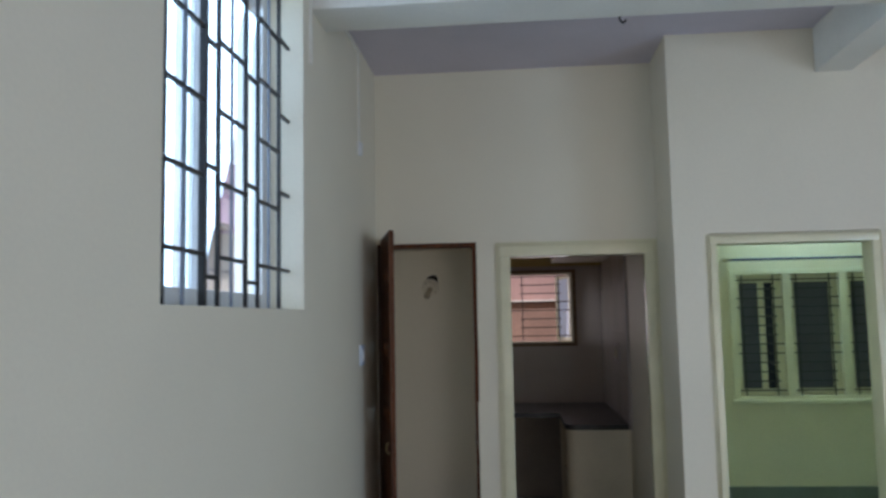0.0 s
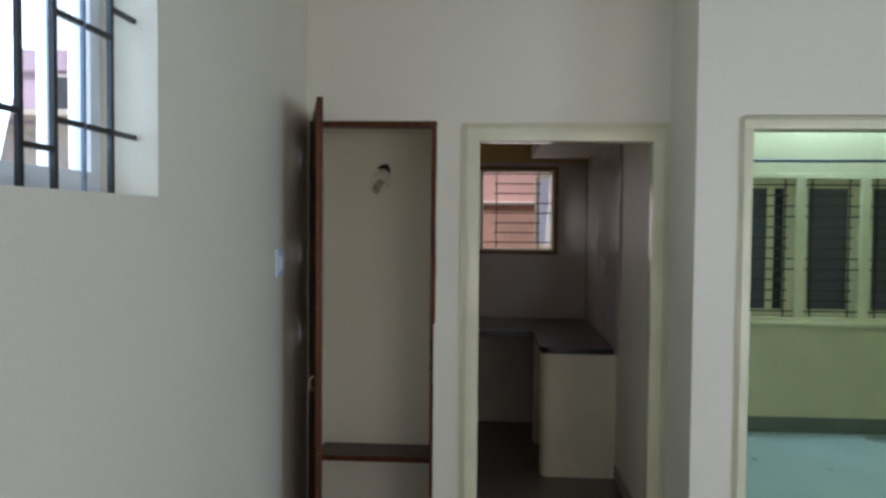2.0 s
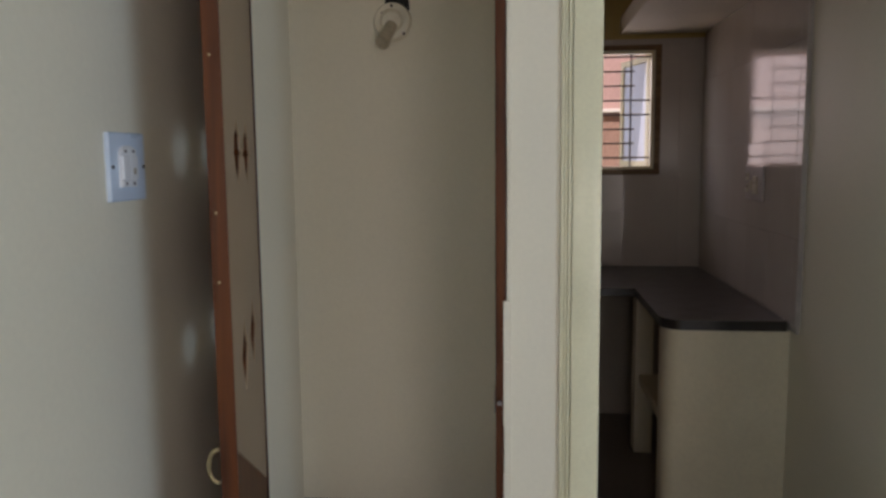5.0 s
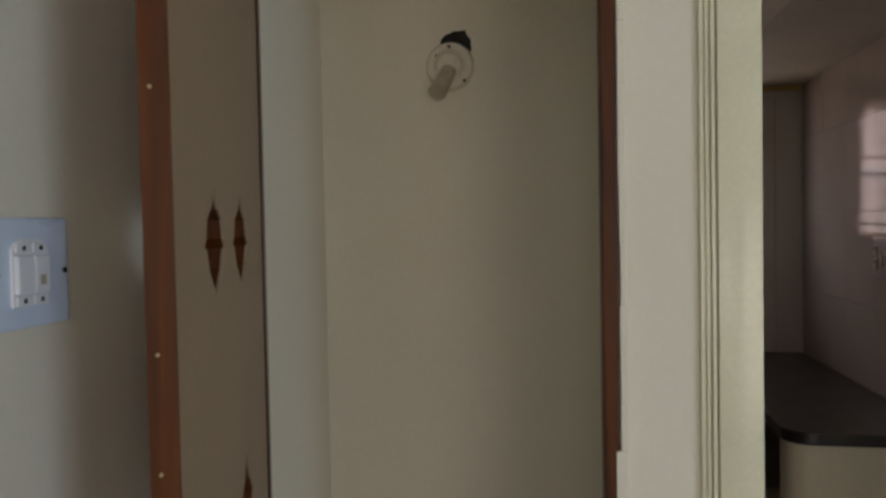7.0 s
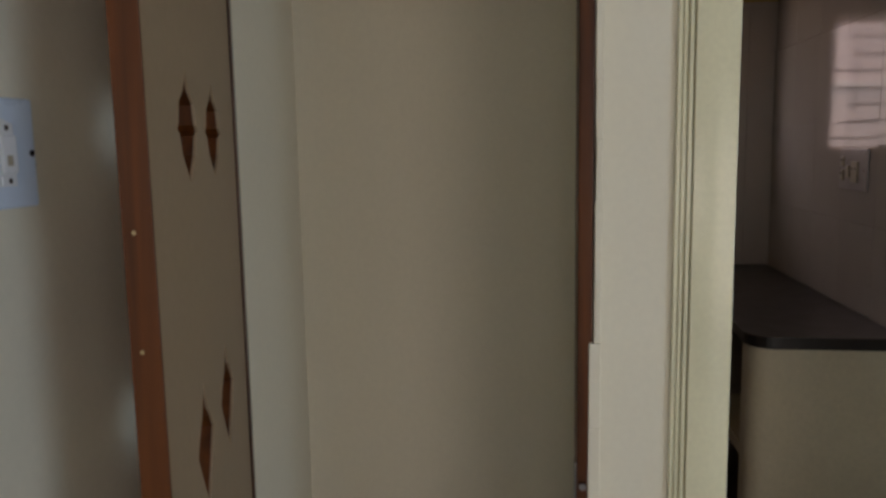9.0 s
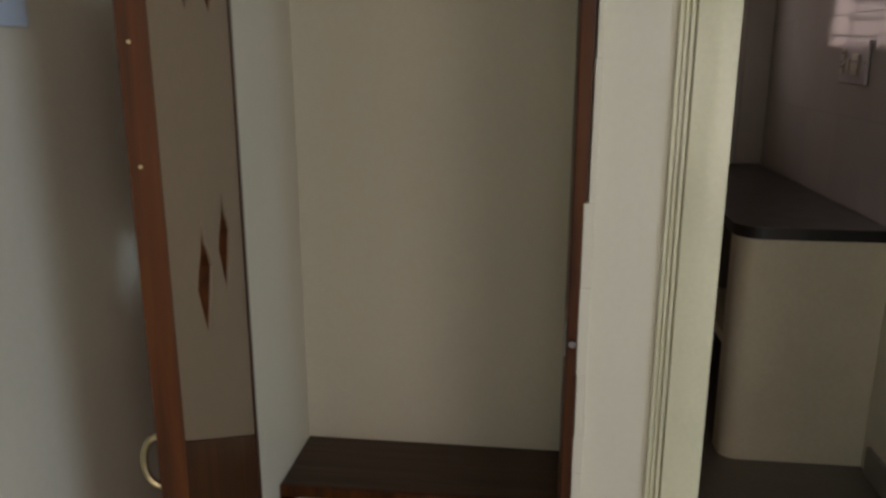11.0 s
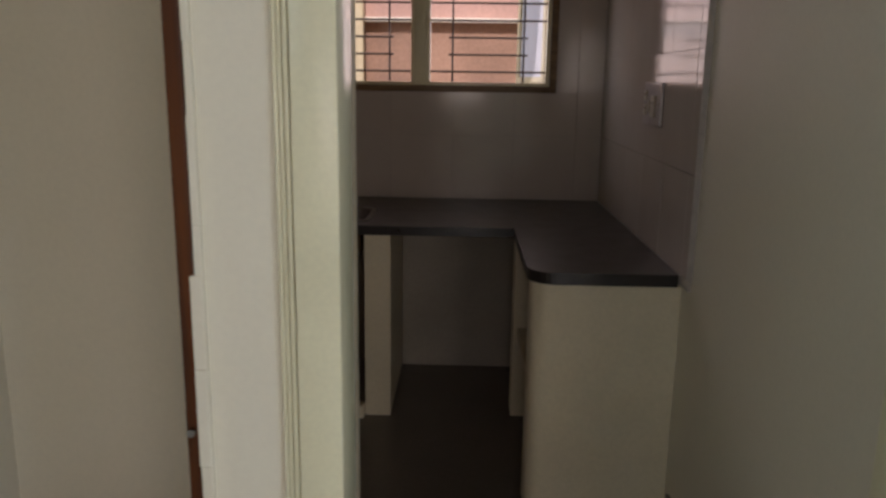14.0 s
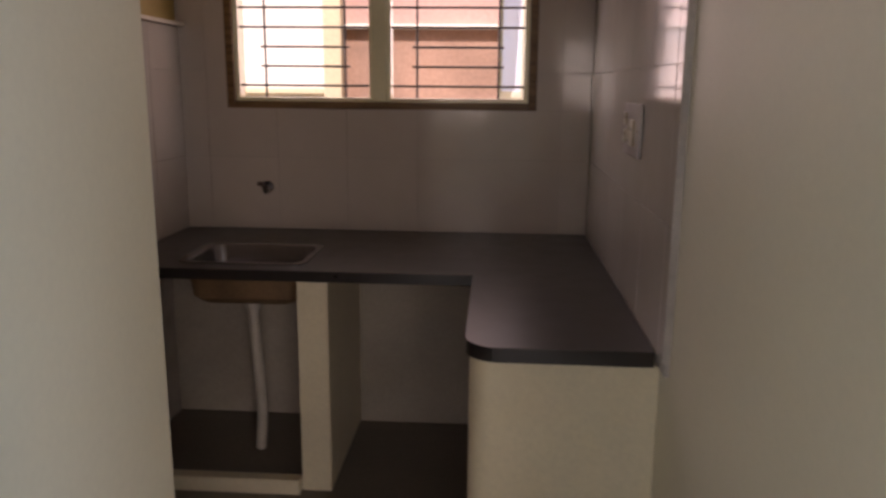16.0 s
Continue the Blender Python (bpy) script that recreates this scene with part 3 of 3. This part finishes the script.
part("mullion", boxes((xm - 0.028, xm + 0.028, yf + 0.004, yf + 0.086, KZ0 + 0.018, KZ1 - 0.018), bevel=0.004), FRAME, w2)
lin = bmesh.new()
for a, b in ((KX0 + 0.022, xm - 0.028), (xm + 0.028, KX1 - 0.022)):
    box(lin, a, a + 0.018, yf + 0.02, yf + 0.09, KZ0 + 0.018, KZ1 - 0.018)
    box(lin, b - 0.018, b, yf + 0.02, yf + 0.09, KZ0 + 0.018, KZ1 - 0.018)
    box(lin, a + 0.018, b - 0.018, yf + 0.02, yf + 0.09, KZ0 + 0.018, KZ0 + 0.034)
    box(lin, a + 0.018, b - 0.018, yf + 0.02, yf + 0.09, KZ1 - 0.034, KZ1 - 0.018)
part("sash_lining", lin, FRAME, w2, "cream painted inner sash edge")
yg = yf + 0.05
for a, b in ((KX0 + 0.024, xm - 0.030), (xm + 0.030, KX1 - 0.024)):
    va, vb = a + 0.125, b - 0.125
    for v in (va, vb):
        part("grille_bar", cyl(bmesh.new(), (v, yg, KZ0 + 0.01), (v, yg, KZ1 - 0.01), 0.005, n=8), IRONK, w2)
    for i in range(8):
        z = 1.459 + 0.0812 * (7 - i)
        p, q = (a, b) if i in (0, 3, 4, 7) else (va - 0.02, vb + 0.02)
        part("grille_rung", cyl(bmesh.new(), (p, yg, z), (q, yg, z), 0.005, n=8), IRONK, w2)

# shutter of the right light, swung out
cas = part("casement", boxes((0, 0.035, -0.014, 0.014, KZ0 + 0.03, KZ1 - 0.03), (0.365, 0.40, -0.014, 0.014, KZ0 + 0.03, KZ1 - 0.03),
                             (0.035, 0.365, -0.014, 0.014, KZ0 + 0.03, KZ0 + 0.065), (0.035, 0.365, -0.014, 0.014, KZ1 - 0.065, KZ1 - 0.03), bevel=0.002), FRAME, w2, "cream painted casement swung outwards")
cas.matrix_world = pose(1.372, YB + 0.085, 0, 0, 0, 106)
cp = part("pane", boxes((0.035, 0.365, -0.003, 0.003, KZ0 + 0.065, KZ1 - 0.065)), FROST, cas, "bluish frosted glass")
cp.visible_shadow = False
part("stay", rod([(0.30, -0.016, KZ0 + 0.045), (0.10, -0.03, KZ0 + 0.03)], 0.004), STEEL, cas, "thin steel stay")

# ---------------------------------------------------------------- bedroom window, rod, tube light
w3 = thing("window_3", "cream framed three-light bedroom window with black grille", "window", kind=S)
BX0, BX1, BZ0, BZ1 = 2.755, 4.25, 0.862, 2.025
yf = 2.555
part("window_frame", boxes((BX0, BX0 + 0.06, yf, yf + 0.10, BZ0, BZ1), (BX1 - 0.06, BX1, yf, yf + 0.10, BZ0, BZ1),
                           (BX0 + 0.06, BX1 - 0.06, yf, yf + 0.10, BZ0, BZ0 + 0.045), (BX0 + 0.06, BX1 - 0.06, yf, yf + 0.10, BZ1 - 0.045, BZ1), bevel=0.004), FRAME, w3)
part("window_sill", boxes((BX0 - 0.02, BX1 + 0.02, yf - 0.03, yf, BZ0 - 0.025, BZ0 + 0.01), bevel=0.004), FRAME, w3)
for x in (3.254, 3.742):
    part("mullion", boxes((x - 0.037, x + 0.037, yf - 0.004, yf + 0.10, BZ0 + 0.045, BZ1 - 0.045), bevel=0.006), FRAME, w3)
lights3 = ((2.815, 3.217), (3.291, 3.705), (3.779, 4.19))
for i, (a, b) in enumerate(lights3):
    z0, z1 = BZ0 + 0.045, BZ1 - 0.045
    s = part("sash", boxes((a, a + 0.04, yf + 0.045, yf + 0.075, z0, z1), (b - 0.075, b, yf + 0.045, yf + 0.075, z0, z1),
                           (a + 0.04, b - 0.075, yf + 0.045, yf + 0.075, z0, z0 + 0.06), (a + 0.04, b - 0.075, yf + 0.045, yf + 0.075, z1 - 0.07, z1), bevel=0.003), FRAME, w3, "cream painted casement")
    if i == 0:
        part("pane", boxes((a + 0.04, a + 0.20, yf + 0.058, yf + 0.064, z0 + 0.06, z1 - 0.07)), MESH, s, "dull grey closed panel")
        part("stile", boxes((a + 0.20, a + 0.255, yf + 0.05, yf + 0.072, z0 + 0.06, z1 - 0.07), bevel=0.002), FRAME, s)
        part("pane", boxes((a + 0.255, b - 0.075, yf + 0.058, yf + 0.064, z0 + 0.06, z1 - 0.07)), DARKG, s, "dark glass")
    else:
        part("pane", boxes((a + 0.04, b - 0.075, yf + 0.058, yf + 0.064, z0 + 0.06, z1 - 0.07)), MESH, s, "dull grey closed panel")
    for v in (a + 0.055, b - 0.075):
        part("grille_bar", cyl(bmesh.new(), (v, yf + 0.022, z0), (v, yf + 0.022, z1), 0.006, n=8), IRON, w3)
    for k in range(13):
        z = z0 + 0.045 + k * (z1 - z0 - 0.09) / 12
        p, q = (a, b) if k in (0, 4, 5, 9, 10, 12) else (a + 0.03, b - 0.05)
        part("grille_rung", cyl(bmesh.new(), (p, yf + 0.022, z), (q, yf + 0.022, z), 0.0055, n=8), IRON, w3)
cr = thing("curtain_rod", "dark slim curtain rod over the bedroom window", "curtain rod", (0, 0, 0))
part("rod", cyl(bmesh.new(), (2.72, 2.49, 2.115), (4.6, 2.49, 2.115), 0.011), RODM, cr)
part("finial", cyl(bmesh.new(), (2.685, 2.49, 2.115), (2.72, 2.49, 2.115), 0.012, 0.02), BRASS, cr, "brass finial")
part("bracket", boxes((2.735, 2.755, 2.48, 2.57, 2.10, 2.13), bevel=0.002), BRASS, cr)
tl = thing("tube_light", "lit fluorescent tube batten high on the green wall", "tube light", (0, 0, 0))
part("batten", boxes((2.75, 4.05, 2.525, 2.57, 2.72, 2.78), bevel=0.004), PLASTIC, tl)
part("tube", cyl(bmesh.new(), (2.80, 2.495, 2.75), (4.0, 2.495, 2.75), 0.014), TUBE, tl, "glowing white tube")
for x in (2.785, 4.015):
    part("tube_holder", boxes((x - 0.015, x + 0.015, 2.475, 2.525, 2.73, 2.77), bevel=0.003), PLASTIC, tl)

# ---------------------------------------------------------------- kitchen counter
CT = 0.834
CX, CY, CB = 1.178, 1.328, 2.062      # free corner of the return and front of the back run
ct = thing("kitchen_counter", "L-shaped black granite worktop with rounded corner", "countertop")


def slab_poly(bm, pts, z0, z1):
    a = [bm.verts.new((x, y, z0)) for x, y in pts]
    b = [bm.verts.new((x, y, z1)) for x, y in pts]
    bm.faces.new(a[::-1])
    bm.faces.new(b)
    for i in range(len(pts)):
        j = (i + 1) % len(pts)
        bm.faces.new((a[i], a[j], b[j], b[i]))


XR = XK - 0.018
R = 0.085
round_ = [(CX + R - R * math.cos(a), CY + R - R * math.sin(a)) for a in [math.pi / 2 * i / 8 for i in range(9)]]
top = bmesh.new()
SX0, SX1, SY0, SY1 = 0.125, 0.560, 2.15, 2.47
slab_poly(top, [(CX, CB)] + round_ + [(XR, CY), (XR, CB)], CT - 0.004, CT)
part("return_top", top, GRANITE, ct, "dull dark granite top")
for b in ((SX1, XR, CB, YB - 0.018), (-0.118, SX0, CB, YB - 0.018), (SX0, SX1, CB, SY0), (SX0, SX1, SY1, YB - 0.018)):
    top = bmesh.new()
    slab_poly(top, [(b[0], b[2]), (b[1], b[2]), (b[1], b[3]), (b[0], b[3])], CT - 0.004, CT)
    part("run_top", top, GRANITE, ct, "dull dark granite top")
edge = bmesh.new()
slab_poly(edge, [(CX + 0.002, CB)] + [(x + 0.002, y + 0.002) for x, y in round_] + [(XR, CY + 0.002), (XR, CB)], CT - 0.040, CT - 0.0045)
for b in ((SX1, XR, CB + 0.002, YB - 0.018), (-0.118, SX0, CB + 0.002, YB - 0.018), (SX0, SX1, CB + 0.002, SY0), (SX0, SX1, SY1, YB - 0.018)):
    slab_poly(edge, [(b[0], b[2]), (b[1], b[2]), (b[1], b[3]), (b[0], b[3])], CT - 0.040, CT - 0.0045)
part("slab_edge", edge, GRANEDGE, ct, "polished black edge")

# painted masonry supports
pier = bmesh.new()
R2 = 0.06
rr = [(CX + 0.012 + R2 - R2 * math.cos(a), CY + 0.016 + R2 - R2 * math.sin(a)) for a in [math.pi / 2 * i / 6 for i in range(7)]]
slab_poly(pier, [(CX + 0.012, CY + 0.13)] + rr + [(XK - 0.001, CY + 0.016), (XK - 0.001, CY + 0.13)], 0.0, CT - 0.041)
solid("counter_end_wall", pier, PLINTH, "cream painted counter end wall with rounded corner", "counter support", smooth=True)
solid("counter_pier", boxes((CX + 0.012, CX + 0.10, CB + 0.03, CB + 0.14, 0, CT - 0.041), bevel=0.004), PLINTH, "cream painted pier under the worktop", "counter support")
us = thing("under_counter_shelf", "cream painted masonry shelf under the worktop", "shelf")
part("slab", boxes((CX + 0.03, XR, CY + 0.13, CB + 0.03, 0.36, 0.40), bevel=0.003), PLINTH, us)
part("backing", boxes((XR - 0.02, XR, CY + 0.13, YB - 0.018, 0.0, 0.36), (XR - 0.02, XR, CY + 0.13, YB - 0.018, 0.40, CT - 0.041)), PLINTH, us)
solid("sink_partition", boxes((0.565, 0.675, 2.068, YB - 0.018, 0.0, CT - 0.041), bevel=0.004), PLINTH, "cream painted partition beside the sink bay", "counter support")
sp = thing("sink_bay_plinth", "low white-edged plinth under the sink", "plinth")
part("kerb", boxes((-0.118, 0.563, 2.030, 2.080, 0.0, 0.058), bevel=0.004), PLINTH, sp)
part("base_slab", boxes((-0.118, 0.563, 2.080, YB - 0.018, 0.0, 0.050)), FLOORK, sp, "dark tiled base")
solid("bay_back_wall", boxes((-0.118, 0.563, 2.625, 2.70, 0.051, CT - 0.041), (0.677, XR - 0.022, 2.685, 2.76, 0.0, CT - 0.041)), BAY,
      "plastered wall under the worktop, shade put into its colour", "wall", S)

# sink
sk = thing("kitchen_sink", "stainless steel sink set into the granite worktop", "sink")


def ringloop(bm, x0, x1, y0, y1, z, r, n=5):
    vs = []
    for cx, cy, a0 in ((x1 - r, y1 - r, 0), (x0 + r, y1 - r, 90), (x0 + r, y0 + r, 180), (x1 - r, y0 + r, 270)):
        for i in range(n):
            a = radians(a0 + 90 * i / (n - 1))
            vs.append(bm.verts.new((cx + r * math.cos(a), cy + r * math.sin(a), z)))
    return vs


def skin(bm, loops, close=True):
    for a, b in zip(loops, loops[1:]):
        for i in range(len(a)):
            j = (i + 1) % len(a)
            bm.faces.new((a[i], a[j], b[j], b[i]))
    if close:
        bm.faces.new(loops[-1])


bowl = bmesh.new()
spec = [(-0.018, CT + 0.001, 0.05), (-0.018, CT + 0.005, 0.05), (0.004, CT + 0.004, 0.05), (0.010, CT - 0.01, 0.05), (0.022, CT - 0.13, 0.055), (0.05, CT - 0.155, 0.05)]
skin(bowl, [ringloop(bowl, SX0 + d, SX1 - d, SY0 + d, SY1 - d, z, r) for d, z, r in spec])
inner = part("bowl", bowl, STEEL, sk, smooth=True)
under = bmesh.new()
spec = [(0.004, CT - 0.012, 0.05), (0.016, CT - 0.135, 0.055), (0.045, CT - 0.162, 0.05)]
skin(under, [ringloop(under, SX0 + d, SX1 - d, SY0 + d, SY1 - d, z, r) for d, z, r in spec])
part("underside", under, mat("brown_sink_undercoat", (0.20, 0.12, 0.06), 0.6, 0.15, 10, 80, 0.05), sk, "rust-brown coated underside", smooth=True)
part("waste_cup", cyl(bmesh.new(), (0.33, 2.31, CT - 0.165), (0.33, 2.31, CT - 0.215), 0.04, 0.025, n=20), PVC, sk, smooth=True)
part("waste_pipe", rod([(0.33, 2.31, CT - 0.21), (0.34, 2.31, 0.42), (0.355, 2.30, 0.20), (0.345, 2.29, 0.051)], 0.021, n=14), PVC, sk, "white plastic waste pipe", smooth=True)
part("drain", cyl(bmesh.new(), (0.33, 2.31, CT - 0.153), (0.33, 2.31, CT - 0.149), 0.035, n=20), DARKP, sk)

tp = thing("wall_tap", "stubby dark capped tap point on the tile wall", "tap", (0.25, YB - 0.016, 1.02))
part("flange", cyl(bmesh.new(), (0, 0.002, 0), (0, -0.008, 0), 0.026, n=20), STEEL, tp)
part("spout", cyl(bmesh.new(), (0, -0.006, 0), (0.012, -0.075, -0.008), 0.013, n=14), STEEL, tp)
part("handle", boxes((-0.035, -0.004, -0.05, -0.03, 0.008, 0.026), bevel=0.003), DARKP, tp)

# ---------------------------------------------------------------- outside
nh = thing("neighbour_house", "pink plastered neighbouring house close outside", "house", (0, 0, -0.2))
part("wall", boxes((0.26, 9.0, 4.6, 9.0, 2.03, 6.2)), PINK, nh)
part("lower_wall", boxes((0.26, 9.0, 4.6, 9.0, 0, 2.029)), DUSKY, nh, "browner plaster below the ledge")
part("ledge", boxes((0.26, 9.0, 4.55, 4.599, 2.01, 2.04), bevel=0.005), PALE, nh, "pale projecting band")
part("corner_post", boxes((0.14, 0.259, 4.5, 4.7, 0, 6.2), bevel=0.01), OCHRE, nh, "yellow painted corner post")
part("roof", boxes((0.1, 9.2, 4.3, 9.2, 6.2, 6.4)), PALE, nh)
cw = thing("compound_wall", "low yellow painted wall beside the pink house", "wall", (0, 0, -0.2))
part("wall", boxes((-3.0, 0.139, 4.55, 4.68, 0, 1.60)), OCHRE, cw)
part("coping", boxes((-3.0, 0.139, 4.52, 4.71, 1.60, 1.64), bevel=0.008), OCHRE, cw)
fh = thing("far_house", "sunlit pale white house across the back lane", "house", (0, 0, -0.2))
part("wall", boxes((-2.6, 0.10, 8.2, 12.0, 0, 6.0)), PALE, fh)
part("roof", boxes((-2.8, 0.2, 8.0, 12.2, 6.0, 6.2)), PALE, fh)
lh2 = thing("lane_house", "lilac-pink plastered house with awning down the lane", "house", (0, 0, -0.2))
part("wall", boxes((-19.0, -8.6, 22.0, 31.0, 0, 6.8)), LILAC, lh2)
part("parapet", boxes((-19.2, -8.4, 21.8, 31.2, 6.8, 7.5), bevel=0.03), LILAC, lh2)
part("awning", boxes((-18.5, -9.2, 20.7, 22.0, 5.15, 5.35), bevel=0.03), PALE, lh2, "sunlit white awning slab")
part("lower_wall", boxes((-19.0, -8.6, 21.9, 21.999, 0, 5.0)), PALE, lh2, "sunlit white lower wall")
for x in (-17.0, -14.2, -11.4):
    wl = part("window", boxes((x, x + 1.2, 21.94, 21.999, 5.5, 6.6)), DARKG, lh2, "dark window")
    part("window_frame", boxes((x - 0.1, x, 21.9, 21.998, 5.4, 6.7), (x + 1.2, x + 1.3, 21.9, 21.998, 5.4, 6.7), (x, x + 1.2, 21.9, 21.998, 6.6, 6.7)), PALE, wl)
solid("backdrop", boxes((-40.0, -39.9, -40, 160, -0.2, 60)), HAZE, "plain bright hazy sky beyond the lane", "sky", S)

# ---------------------------------------------------------------- wall tiles, piece by piece
def tile_mesh(name, w, h, t=0.006):
    bm = boxes((-w / 2, w / 2, -t, 0, -h / 2, h / 2), bevel=0.0)
    front = [e for e in bm.edges if all(abs(v.co.y + t) < 1e-6 for v in e.verts)]
    bmesh.ops.bevel(bm, geom=front, offset=0.0008, segments=1, affect='EDGES')
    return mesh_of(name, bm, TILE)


_tiles = {}
tilt = random.Random(11)


def tile_at(parent, m, w, h):
    key = (round(w, 3), round(h, 3))
    if key not in _tiles:
        _tiles[key] = tile_mesh("tile", w, h)
    ob = new("tile", _tiles[key])
    ob.parent = parent
    ob.matrix_world = m @ pose(0, 0, 0, tilt.gauss(0, 0.22), 0, tilt.gauss(0, 0.3))
    return ob


TW, TH, J = 0.305, 0.365, 0.0012


def tile_wall(parent, place, u0, u1, z0, z1, uoff, zoff, hole=None):
    us = [u0] + [u for u in np.arange(uoff - 20 * TW, u1, TW) if u0 + 0.02 < u < u1 - 0.02] + [u1]
    zs = [z0] + [z for z in np.arange(zoff - 20 * TH, z1, TH) if z0 + 0.02 < z < z1 - 0.02] + [z1]
    if hole:
        zs = sorted(set(list(zs) + [hole[2], hole[3]]))
    for c, d in zip(zs, zs[1:]):
        zm = (c + d) / 2
        row = us
        if hole and hole[2] < zm < hole[3]:
            row = sorted(set([u for u in us if not hole[0] - 0.02 < u < hole[1] + 0.02] + [hole[0], hole[1]]))
        for a, b in zip(row, row[1:]):
            um = (a + b) / 2
            if b - a < 0.012 or d - c < 0.012 or (hole and hole[0] < um < hole[1] and hole[2] < zm < hole[3]):
                continue
            tile_at(parent, place(um, zm), b - a - J, d - c - J)


bed_right = bpy.data.objects["wall_tile_bed_right"]
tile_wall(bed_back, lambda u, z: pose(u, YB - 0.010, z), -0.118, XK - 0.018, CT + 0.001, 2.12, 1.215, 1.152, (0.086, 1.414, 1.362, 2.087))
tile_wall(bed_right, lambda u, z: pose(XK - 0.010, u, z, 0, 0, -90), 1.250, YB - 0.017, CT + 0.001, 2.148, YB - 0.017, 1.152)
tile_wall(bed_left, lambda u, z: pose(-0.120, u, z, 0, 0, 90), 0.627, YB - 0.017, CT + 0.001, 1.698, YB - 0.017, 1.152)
